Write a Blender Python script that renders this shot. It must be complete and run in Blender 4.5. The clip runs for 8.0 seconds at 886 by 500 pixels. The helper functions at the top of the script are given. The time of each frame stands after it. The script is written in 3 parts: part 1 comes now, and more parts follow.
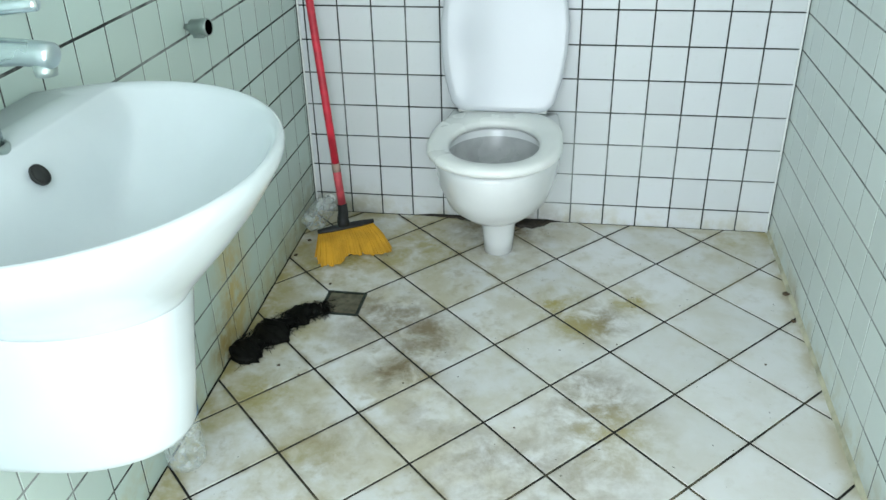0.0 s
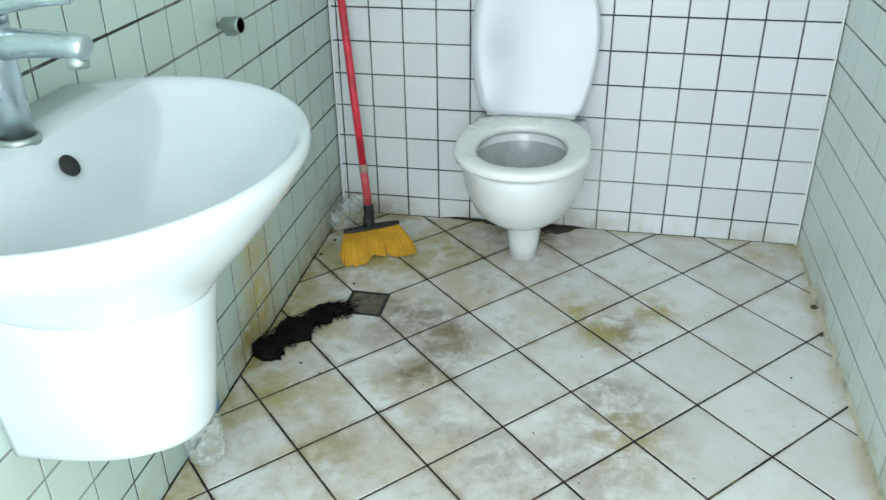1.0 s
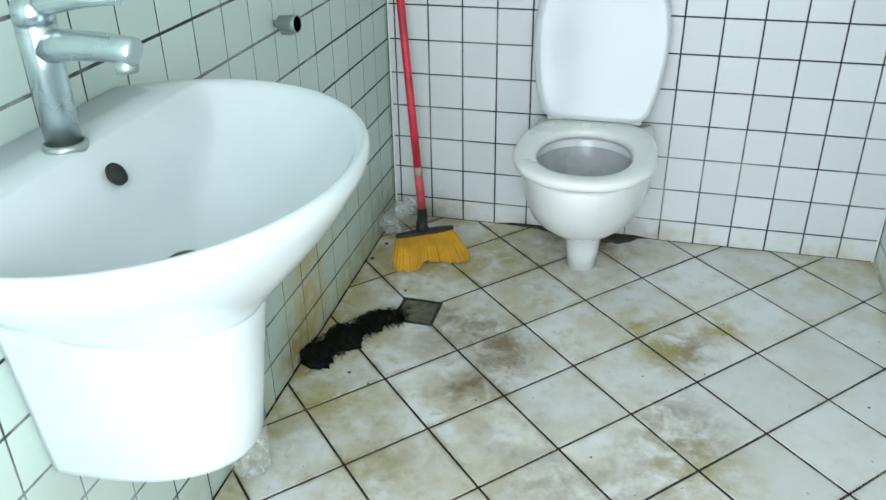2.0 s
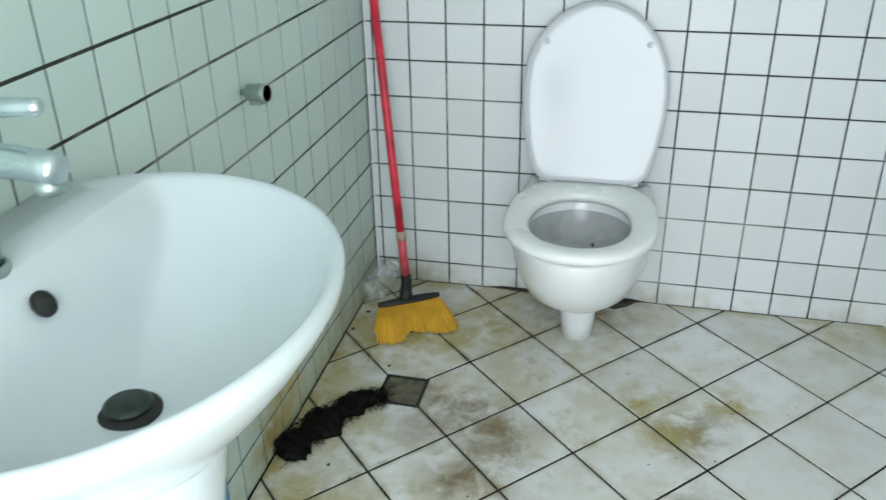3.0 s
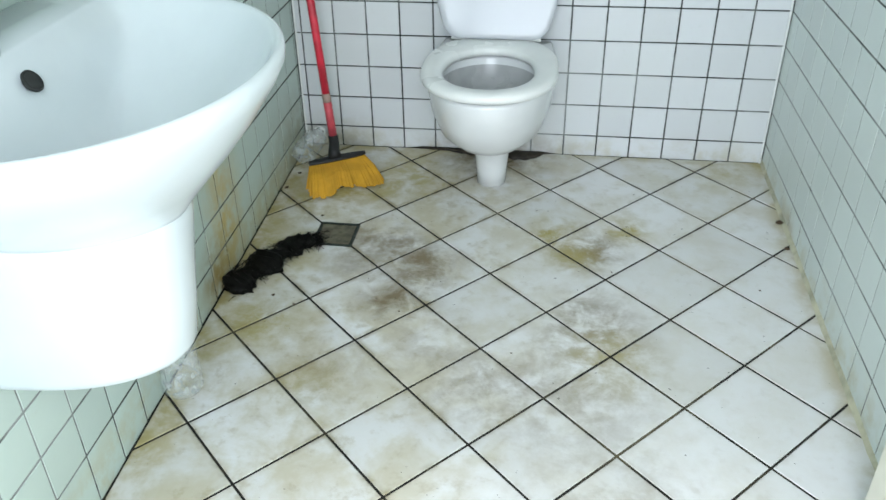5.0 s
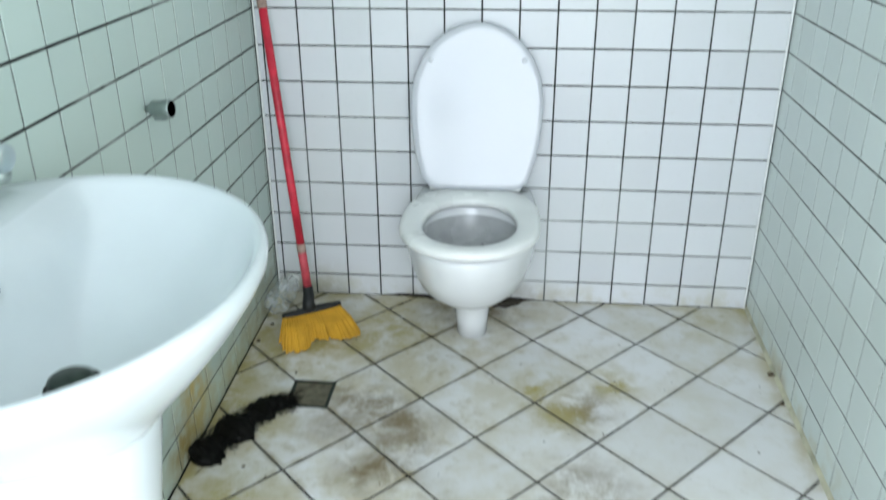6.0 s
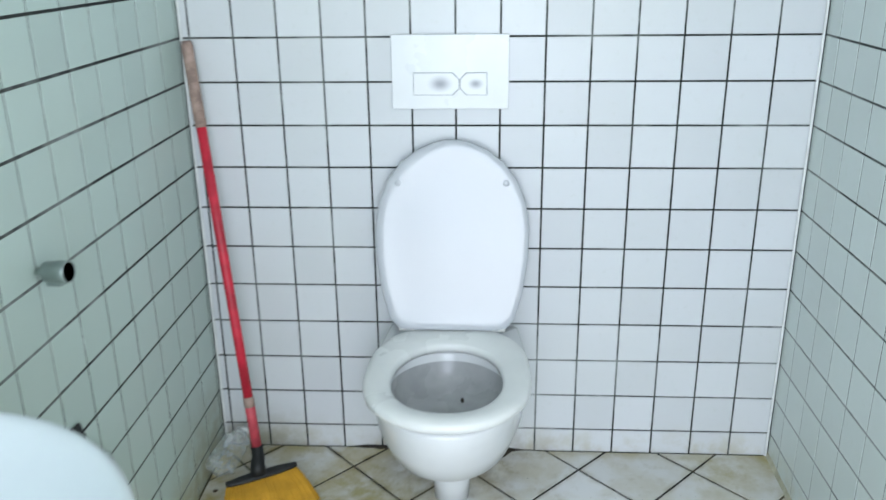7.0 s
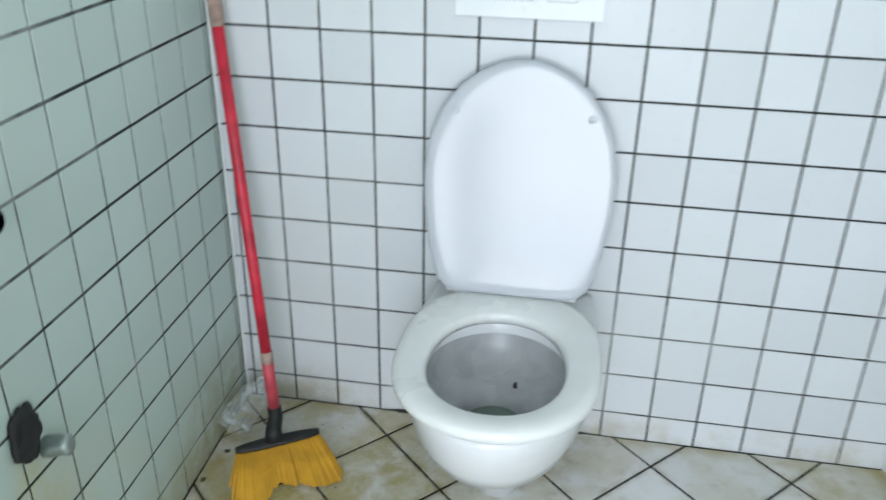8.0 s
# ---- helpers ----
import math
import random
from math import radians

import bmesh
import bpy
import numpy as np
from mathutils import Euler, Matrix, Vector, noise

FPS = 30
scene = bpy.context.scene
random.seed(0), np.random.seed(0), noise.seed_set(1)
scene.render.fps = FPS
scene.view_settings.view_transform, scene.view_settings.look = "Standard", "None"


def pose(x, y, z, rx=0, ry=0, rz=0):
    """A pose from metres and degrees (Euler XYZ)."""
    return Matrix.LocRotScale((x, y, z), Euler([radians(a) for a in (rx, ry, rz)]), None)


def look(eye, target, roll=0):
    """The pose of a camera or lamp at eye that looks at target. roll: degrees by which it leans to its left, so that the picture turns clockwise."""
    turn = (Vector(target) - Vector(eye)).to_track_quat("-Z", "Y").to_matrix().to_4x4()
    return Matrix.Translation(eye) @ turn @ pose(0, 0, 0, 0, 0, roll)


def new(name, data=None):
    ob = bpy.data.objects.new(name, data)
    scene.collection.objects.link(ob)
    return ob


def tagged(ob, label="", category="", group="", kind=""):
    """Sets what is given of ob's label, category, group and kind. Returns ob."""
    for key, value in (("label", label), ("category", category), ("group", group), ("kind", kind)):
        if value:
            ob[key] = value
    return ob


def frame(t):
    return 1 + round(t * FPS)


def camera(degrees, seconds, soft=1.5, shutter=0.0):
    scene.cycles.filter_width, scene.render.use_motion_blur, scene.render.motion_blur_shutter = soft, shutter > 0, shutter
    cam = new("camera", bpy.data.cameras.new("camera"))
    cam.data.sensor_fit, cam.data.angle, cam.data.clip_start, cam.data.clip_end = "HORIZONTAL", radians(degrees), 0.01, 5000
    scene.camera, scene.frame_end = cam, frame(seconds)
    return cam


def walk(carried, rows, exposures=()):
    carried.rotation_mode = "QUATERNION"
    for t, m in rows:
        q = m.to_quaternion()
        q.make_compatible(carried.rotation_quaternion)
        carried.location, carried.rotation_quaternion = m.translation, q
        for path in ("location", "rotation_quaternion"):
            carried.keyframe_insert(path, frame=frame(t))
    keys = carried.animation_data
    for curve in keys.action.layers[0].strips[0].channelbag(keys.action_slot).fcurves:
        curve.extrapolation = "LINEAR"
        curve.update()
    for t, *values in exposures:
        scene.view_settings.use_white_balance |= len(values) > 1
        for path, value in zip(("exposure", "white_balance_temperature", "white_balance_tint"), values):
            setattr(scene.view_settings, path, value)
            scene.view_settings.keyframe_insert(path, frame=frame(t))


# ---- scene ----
cam = camera(55.61, 8.0, soft=1.5, shutter=0.38)
# t, x, y, z, yaw, pitch, roll
PATH = [
    (0.0, 0.804, -2.386, 1.209, 8.630, -28.904, 1.154),
    (0.5, 0.809, -2.383, 1.203, 8.982, -28.725, 1.095),
    (1.0, 0.810, -2.387, 1.203, 10.976, -28.524, 0.644),
    (1.5, 0.799, -2.372, 1.195, 13.795, -28.930, 0.576),
    (1.7, 0.792, -2.354, 1.194, 14.340, -28.939, 0.618),
    (2.8, 0.716, -2.149, 1.215, 14.650, -27.587, 0.828),
    (3.0, 0.718, -2.124, 1.222, 13.160, -27.036, 0.936),
    (3.5, 0.731, -2.091, 1.216, 10.284, -26.966, 1.265),
    (3.8, 0.812, -2.195, 1.206, 10.950, -27.800, 2.600),
    (4.0, 0.808, -2.253, 1.184, 10.792, -29.002, 2.366),
    (4.2, 0.822, -2.328, 1.168, 10.800, -30.050, 2.750),
    (5.3, 0.764, -2.407, 1.157, 6.027, -32.534, 0.724),
    (5.5, 0.768, -2.411, 1.177, 5.533, -30.396, 1.064),
    (6.0, 0.723, -2.273, 1.217, 5.149, -24.889, 0.279),
    (6.2, 0.717, -2.198, 1.245, 5.280, -22.950, 0.500),
    (6.5, 0.728, -2.096, 1.268, 5.738, -20.777, 0.259),
    (7.0, 0.701, -1.903, 1.248, 3.198, -19.941, 0.661),
    (7.2, 0.660, -1.800, 1.278, 1.350, -21.950, 0.450),
    (7.5, 0.699, -1.700, 1.250, 2.756, -22.860, 0.771),
    (7.7, 0.686, -1.622, 1.245, 3.800, -24.700, 0.140),
    (8.0, 0.714, -1.518, 1.203, 9.908, -26.866, -0.861),
]
EXPOSURES = [(0.0, 0.0, 6340, 14), (1.7, 0.0, 6320, 16), (2.9, -0.08, 6450, 17), (3.7, 0.02, 6420, 20), (5.5, 0.0, 6330, 19), (6.0, 0.04, 6300, 20), (6.5, -0.05, 6220, 20), (7.0, -0.02, 6180, 22), (8.0, 0.03, 6280, 22)]
walk(cam, [(t, pose(x, y, z, 90 + pitch, roll, yaw)) for t, x, y, z, yaw, pitch, roll in PATH], EXPOSURES)

# ---- light: daylight from the open doorway behind the camera ----
ROOM_W, ROOM_D, ROOM_H = 1.417, 2.75, 2.45      # x from 0, y from 0 to -ROOM_D
SLOPE = 0.0350                                  # the floor falls away from the back wall
DOOR_X0, DOOR_X1, DOOR_H = 0.28, 1.22, 2.08

world = bpy.data.worlds.new("world")
scene.world = world
world.use_nodes = True
wn = world.node_tree.nodes
sky = wn.new("ShaderNodeTexSky")
sky.sky_type = "NISHITA"
sky.sun_disc = False
sky.sun_elevation = radians(42)
sky.sun_rotation = radians(200)
wn["Background"].inputs["Strength"].default_value = 0.15
world.node_tree.links.new(sky.outputs["Color"], wn["Background"].inputs["Color"])

sun = new("sun", bpy.data.lights.new("sun", "SUN"))
sun.data.energy, sun.data.angle, sun.data.color = 2.0, radians(10), (1.0, 0.96, 0.9)
sun.matrix_world = look((0.6, -8, 7), (0.7, -3.4, 0))

doorlight = new("door_daylight", bpy.data.lights.new("door_daylight", "AREA"))
doorlight.data.shape, doorlight.data.size, doorlight.data.size_y = "RECTANGLE", DOOR_X1 - DOOR_X0, 1.76
doorlight.data.energy, doorlight.data.color = 42, (0.85, 0.985, 1.0)
doorlight.matrix_world = pose((DOOR_X0 + DOOR_X1) / 2, -ROOM_D - 0.02, 1.16, 84, 0, 0)


# ---- materials ----
class Nodes:
    def __init__(self, name):
        self.mat = bpy.data.materials.new(name)
        self.mat.use_nodes = True
        self.tree = self.mat.node_tree
        self.bsdf = self.tree.nodes["Principled BSDF"]
        self.pos = self.tree.nodes.new("ShaderNodeNewGeometry").outputs["Position"]

    def link(self, a, b):
        self.tree.links.new(a, b)

    def put(self, sock, v):
        if isinstance(v, bpy.types.NodeSocket):
            self.link(v, sock)
        elif isinstance(v, (tuple, list)) and len(v) == 3 and sock.type == "RGBA":
            sock.default_value = (*v, 1)
        else:
            sock.default_value = v

    def noise(self, scale, detail=4.0, rough=0.55, vec=None, distortion=0.0):
        n = self.tree.nodes.new("ShaderNodeTexNoise")
        n.inputs["Scale"].default_value, n.inputs["Detail"].default_value = scale, detail
        n.inputs["Roughness"].default_value, n.inputs["Distortion"].default_value = rough, distortion
        self.link(vec or self.pos, n.inputs["Vector"])
        return n.outputs["Fac"]

    def math(self, op, a, b=0.0, clamp=False):
        n = self.tree.nodes.new("ShaderNodeMath")
        n.operation, n.use_clamp = op, clamp
        self.put(n.inputs[0], a)
        self.put(n.inputs[1], b)
        return n.outputs[0]

    def ramp(self, v, lo, hi, a=0.0, b=1.0, smooth=True):
        n = self.tree.nodes.new("ShaderNodeMapRange")
        n.interpolation_type = "SMOOTHSTEP" if smooth else "LINEAR"
        self.put(n.inputs["Value"], v)
        for k, x in (("From Min", lo), ("From Max", hi), ("To Min", a), ("To Max", b)):
            n.inputs[k].default_value = x
        return n.outputs["Result"]

    def mix(self, f, a, b):
        n = self.tree.nodes.new("ShaderNodeMix")
        n.data_type = "RGBA"
        self.put(n.inputs[0], f)
        self.put(n.inputs[6], a)
        self.put(n.inputs[7], b)
        return n.outputs[2]

    def near(self, point, radius, stretch=(1, 1, 1)):
        """1 at the point, falling to 0 at the radius."""
        s = self.tree.nodes.new("ShaderNodeVectorMath")
        s.operation = "SUBTRACT"
        self.link(self.pos, s.inputs[0])
        s.inputs[1].default_value = point
        m = self.tree.nodes.new("ShaderNodeVectorMath")
        m.operation = "MULTIPLY"
        self.link(s.outputs[0], m.inputs[0])
        m.inputs[1].default_value = stretch
        d = self.tree.nodes.new("ShaderNodeVectorMath")
        d.operation = "LENGTH"
        self.link(m.outputs[0], d.inputs[0])
        return self.ramp(d.outputs["Value"], 0.0, radius, 1.0, 0.0)

    def bump(self, h, strength=0.2, distance=0.002):
        n = self.tree.nodes.new("ShaderNodeBump")
        n.inputs["Strength"].default_value, n.inputs["Distance"].default_value = strength, distance
        self.link(h, n.inputs["Height"])
        self.link(n.outputs["Normal"], self.bsdf.inputs["Normal"])

    def rand(self):
        return self.tree.nodes.new("ShaderNodeObjectInfo").outputs["Random"]

    def set(self, **kw):
        for k, v in kw.items():
            self.put(self.bsdf.inputs[k.replace("_", " ").title() if k != "ior" else "IOR"], v)
        return self.mat


def plain(name, color, rough=0.4, metal=0.0, vary=0.12, scale=30.0, bump=0.0):
    n = Nodes(name)
    f = n.noise(scale, 5)
    c = n.mix(n.ramp(f, 0.3, 0.7), tuple(x * (1 - vary) for x in color), tuple(min(1, x * (1 + vary)) for x in color))
    if bump:
        n.bump(n.noise(scale * 6, 3), bump, 0.001)
    return n.set(base_color=c, roughness=n.ramp(n.noise(scale * 0.6, 4), 0.3, 0.7, rough * 0.85, rough * 1.15), metallic=metal)


def wall_tile_material(name, tint, stains=()):
    n = Nodes(name)
    c = n.mix(n.rand(), tuple(x * 0.95 for x in tint), tuple(min(1, x * 1.04) for x in tint))
    c = n.mix(n.ramp(n.noise(2.2, 3, 0.5), 0.35, 0.75, 0, 0.16), c, (0.50, 0.54, 0.45))
    c = n.mix(n.ramp(n.noise(60.0, 4), 0.55, 0.85, 0, 0.16), c, (0.44, 0.46, 0.37))
    # splashed dirt low on the wall
    low = n.tree.nodes.new("ShaderNodeSeparateXYZ")
    n.link(n.pos, low.inputs[0])
    d = n.math("MULTIPLY", n.ramp(low.outputs["Z"], -0.03, 0.10, 1, 0), n.ramp(n.noise(14, 6, 0.65), 0.42, 0.66))
    c = n.mix(n.math("MULTIPLY", d, 0.55), c, (0.42, 0.37, 0.20))
    for point, radius, stretch, color, amount in stains:
        f = n.math("MULTIPLY", n.near(point, radius, stretch), n.ramp(n.noise(22, 5, 0.6), 0.32, 0.62, 0.25, 1))
        c = n.mix(n.math("MULTIPLY", f, amount), c, color)
    n.bump(n.noise(7, 2), 0.06, 0.004)
    return n.set(base_color=c, roughness=n.ramp(n.noise(5, 3), 0.3, 0.7, 0.30, 0.36))


def grout_material(name, dark, light, lo=0.45, hi=0.7):
    n = Nodes(name)
    f = n.math("ADD", n.math("MULTIPLY", n.noise(2.2, 3), 0.65), n.math("MULTIPLY", n.noise(24, 4), 0.35))
    c = n.mix(n.ramp(f, lo, hi), dark, light)
    n.bump(n.noise(160, 3), 0.5, 0.001)
    return n.set(base_color=c, roughness=0.9)


RUST = (0.46, 0.34, 0.09)
M_TILE_BACK = wall_tile_material("white_wall_tile", (0.67, 0.69, 0.712), [((0.10, 0.0, 0.0), 0.26, (1, 1, 1.8), (0.33, 0.30, 0.19), 0.7), ((0.62, 0.0, 0.0), 0.34, (1, 1, 3.2), (0.20, 0.15, 0.07), 0.8)])
M_TILE_LEFT = wall_tile_material("pale_green_wall_tile", (0.475, 0.585, 0.54), [
    ((0, -0.70, 0.10), 0.36, (1, 2.2, 1.0), RUST, 0.95), ((0, -0.80, 0.02), 0.22, (1, 1.4, 1.5), (0.26, 0.18, 0.04), 0.95),
    ((0, -0.72, 0.33), 0.16, (1, 3.0, 1.0), (0.50, 0.42, 0.14), 0.6), ((0, -0.1, 0.04), 0.30, (1, 0.8, 1.2), (0.28, 0.27, 0.16), 0.75), ((0, -0.42, 0.0), 0.30, (1, 0.7, 2.2), (0.36, 0.32, 0.14), 0.7)])
M_TILE_RIGHT = wall_tile_material("pale_wall_tile", (0.625, 0.695, 0.675), [((1.42, -0.36, 0.0), 0.12, (1, 1, 2), (0.30, 0.2, 0.08), 0.6)])
M_GROUT = grout_material("dirty_grout", (0.020, 0.024, 0.022), (0.25, 0.27, 0.26), 0.46, 0.64)
M_GROUT_PALE = grout_material("pale_grout", (0.05, 0.06, 0.055), (0.30, 0.32, 0.31), 0.42, 0.6)
M_GROUT_FLOOR = grout_material("black_floor_grout", (0.008, 0.007, 0.005), (0.18, 0.155, 0.09), 0.50, 0.70)


FLOOR_O, FLOOR_S, FLOOR_A = (0.0788, -0.9447), 0.2021, radians(45.557)
# trodden dirt: x, y, radius, amount, and whether it is yellowish
BLOTCHES = ((0.475, -0.635, 0.15, 1.0, 0), (0.478, -0.632, 0.085, 0.6, 0), (0.430, -0.775, 0.14, 1.0, 0), (0.420, -0.770, 0.080, 0.6, 0), (0.325, -0.525, 0.15, 0.75, 0), (0.405, -0.555, 0.13, 0.6, 0),
            (0.300, -0.650, 0.13, 0.5, 0), (0.317, -1.044, 0.16, 0.4, 0), (0.277, -1.120, 0.16, 0.4, 1), (0.805, -0.461, 0.13, 0.9, 1),
            (0.990, -0.423, 0.11, 0.85, 1), (0.900, -0.536, 0.14, 0.85, 0), (0.848, -0.555, 0.12, 0.7, 1), (0.906, -0.859, 0.20, 0.6, 0),
            (0.880, -0.790, 0.15, 0.5, 0), (0.853, -1.054, 0.26, 0.45, 0), (0.933, -0.955, 0.17, 0.6, 1), (1.286, -0.076, 0.18, 0.5, 1),
            (0.640, -1.060, 0.22, 0.45, 0), (0.530, -0.900, 0.18, 0.35, 0), (0.12, -0.90, 0.20, 0.7, 1), (0.16, -0.30, 0.26, 0.9, 1),
            (0.38, -0.20, 0.24, 0.7, 1), (0.62, -0.04, 0.24, 0.95, 0), (0.08, -0.62, 0.20, 0.7, 1), (0.95, -1.45, 0.40, 0.4, 0))


def floor_tile_material():
    n = Nodes("dirty_white_floor_tile")
    sep = n.tree.nodes.new("ShaderNodeSeparateXYZ")
    n.link(n.pos, sep.inputs[0])
    x, y = sep.outputs["X"], sep.outputs["Y"]
    c = n.mix(n.rand(), (0.63, 0.635, 0.62), (0.73, 0.735, 0.73))
    fine = n.noise(26, 6, 0.62)
    mid = n.noise(8, 6, 0.62, distortion=0.25)
    # the corner by the broom and the drain is walked on and mopped least
    worn = n.math("ADD", n.ramp(x, 0.35, 1.05, 0.85, 0.28), n.ramp(y, -0.75, -0.05, 0, 0.25), True)
    c = n.mix(n.math("MULTIPLY", n.ramp(mid, 0.36, 0.68, 0, 0.85), worn), c, (0.47, 0.42, 0.27))
    c = n.mix(n.math("MULTIPLY", n.ramp(fine, 0.52, 0.72, 0, 0.5), worn), c, (0.31, 0.25, 0.12))
    ragged = n.ramp(n.noise(13, 7, 0.66, distortion=0.3), 0.34, 0.62)
    streak = n.ramp(n.noise(48, 6, 0.7, distortion=0.6), 0.34, 0.62, 0.7, 1.0)
    for px, py, r, amount, yellow in BLOTCHES:
        f = n.math("MULTIPLY", n.near((px, py, SLOPE * py), r), streak if r < 0.1 else n.math("MULTIPLY", ragged, streak))
        c = n.mix(n.math("MULTIPLY", f, amount * 1.3, True), c, (0.35, 0.29, 0.09) if yellow else (0.20, 0.155, 0.085))
    # grime creeping from the joints over the tile edges
    ca, sa = math.cos(FLOOR_A), math.sin(FLOOR_A)
    for ux, uy in ((ca, sa), (sa, -ca)):
        u = n.math("ADD", n.math("MULTIPLY", x, ux / FLOOR_S), n.math("MULTIPLY", y, uy / FLOOR_S))
        u = n.math("SUBTRACT", u, (FLOOR_O[0] * ux + FLOOR_O[1] * uy) / FLOOR_S)
        edge = n.math("PINGPONG", u, 0.5)
        g = n.math("MULTIPLY", n.ramp(edge, 0.0, 0.085, 1, 0), n.ramp(n.noise(11, 6, 0.66), 0.42, 0.66))
        c = n.mix(n.math("MULTIPLY", n.math("MULTIPLY", g, worn), 0.9), c, (0.22, 0.17, 0.06))
    # rim of grime where tiles meet the walls
    side = n.math("ADD", n.ramp(x, 0.0, 0.12, 1, 0), n.ramp(x, 1.36, 1.42, 0, 0.7), True)
    side = n.math("ADD", side, n.ramp(y, -0.05, 0.0, 0, 0.7), True)
    c = n.mix(n.math("MULTIPLY", side, n.ramp(mid, 0.35, 0.62, 0.15, 0.9)), c, (0.33, 0.27, 0.09))
    specks = n.ramp(n.noise(95, 2, 0.5), 0.735, 0.77)
    c = n.mix(n.math("MULTIPLY", specks, n.ramp(n.noise(5, 2), 0.42, 0.58)), c, (0.03, 0.025, 0.02))
    n.bump(n.noise(60, 4), 0.12, 0.001)
    return n.set(base_color=c, roughness=n.ramp(mid, 0.35, 0.65, 0.32, 0.55))


M_FLOOR = floor_tile_material()
M_CERAMIC = plain("white_glazed_ceramic", (0.565, 0.62, 0.635), 0.14, 0, 0.03, 5)
M_CERAMIC_TOILET = plain("white_toilet_ceramic", (0.74, 0.755, 0.76), 0.15, 0, 0.04, 6)
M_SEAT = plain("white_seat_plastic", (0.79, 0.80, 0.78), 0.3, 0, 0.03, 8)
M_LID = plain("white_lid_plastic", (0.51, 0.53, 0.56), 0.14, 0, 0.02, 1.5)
M_CHROME = plain("worn_chrome", (0.50, 0.58, 0.60), 0.28, 0.9, 0.05, 9)
M_CHROME_DULL = plain("dull_chrome", (0.34, 0.40, 0.38), 0.42, 0.8, 0.14, 14)
M_BLACK = plain("black_rubber", (0.012, 0.013, 0.013), 0.7)
M_DARK = plain("dark_hollow", (0.02, 0.022, 0.02), 0.8)
M_PLASTIC_WHITE = plain("white_plate_plastic", (0.79, 0.81, 0.82), 0.3, 0, 0.02, 10)
M_PLATE_DOT = plain("grey_mark", (0.34, 0.36, 0.38), 0.5)
M_RED = plain("red_painted_pole", (0.56, 0.022, 0.045), 0.4, 0, 0.25, 25, 0.1)
M_RED_PALE = plain("red_plastic_sleeve", (0.52, 0.065, 0.085), 0.45, 0, 0.25, 30)
M_TAPE = plain("dusty_brown_grip", (0.33, 0.23, 0.19), 0.8, 0, 0.3, 40, 0.2)
M_BROOM_HEAD = plain("black_plastic", (0.010, 0.011, 0.011), 0.55, 0, 0.3, 40, 0.15)
M_BRISTLE = plain("yellow_broom_bristle", (0.58, 0.30, 0.018), 0.8, 0, 0.16, 16)
M_STEEL = plain("stained_steel", (0.115, 0.105, 0.07), 0.65, 0.1, 0.4, 45, 0.2)
M_SLUDGE = plain("wet_black_sludge", (0.005, 0.005, 0.004), 0.42, 0, 0.5, 60, 0.6)
M_SLUDGE.node_tree.nodes["Principled BSDF"].inputs["Specular IOR Level"].default_value = 0.07
M_PAINT = plain("cream_paint", (0.74, 0.72, 0.62), 0.55, 0, 0.05, 6, 0.05)
M_BOWL = plain("grey_bowl_glaze", (0.40, 0.405, 0.41), 0.3, 0, 0.12, 14)
M_SCUM = plain("brown_scum", (0.024, 0.018, 0.010), 0.7, 0, 0.5, 50)
M_CEILING = plain("white_ceiling_paint", (0.78, 0.79, 0.77), 0.8, 0, 0.04, 4, 0.05)
M_OUT = plain("pale_concrete", (0.46, 0.45, 0.42), 0.85, 0, 0.2, 12, 0.2)
M_LABEL = plain("blue_bottle_label", (0.03, 0.15, 0.30), 0.4, 0, 0.5, 60)
M_WATER = plain("grey_toilet_water", (0.15, 0.20, 0.165), 0.06, 0, 0.1, 20)
M_DEBRIS = plain("brown_debris", (0.075, 0.05, 0.028), 0.8, 0, 0.4, 70)
M_SEAL = plain("yellowed_sealant", (0.42, 0.41, 0.30), 0.7, 0, 0.3, 18, 0.2)
M_DARK_METAL = plain("tarnished_metal", (0.030, 0.042, 0.034), 0.38, 0.6, 0.4, 60)
M_TRIM = plain("white_sealant", (0.78, 0.80, 0.78), 0.5, 0, 0.08, 20)


def clear_plastic():
    n = Nodes("clear_plastic")
    n.bump(n.noise(60, 3), 0.6, 0.006)
    return n.set(base_color=(0.80, 0.86, 0.85), roughness=0.08, alpha=n.ramp(n.noise(45, 3), 0.35, 0.7, 0.10, 0.42))


M_CLEAR = clear_plastic()


# ---- building helpers ----
def mesh_of(name, bm, mat, smooth=True):
    me = bpy.data.meshes.new(name)
    bm.to_mesh(me)
    bm.free()
    if smooth:
        me.polygons.foreach_set("use_smooth", [True] * len(me.polygons))
    me.materials.append(mat)
    return me


def thing(name, label, category, place=None, group="", kind=""):
    ob = new(name)
    ob.matrix_world = place or Matrix()
    return tagged(ob, label, category, group, kind)


def part(name, bm, mat, parent=None, label="", smooth=True, place=None, bevel=0.0):
    if bevel:
        bmesh.ops.bevel(bm, geom=[e for e in bm.edges if e.calc_face_angle(0) > 0.6], offset=bevel, segments=3, affect="EDGES", profile=0.6)
    bmesh.ops.recalc_face_normals(bm, faces=bm.faces)
    ob = new(name, mesh_of(name, bm, mat, smooth))
    if place is not None:
        ob.matrix_world = place
    if parent is not None:
        ob.parent = parent
    if label:
        ob["label"] = label
    return ob


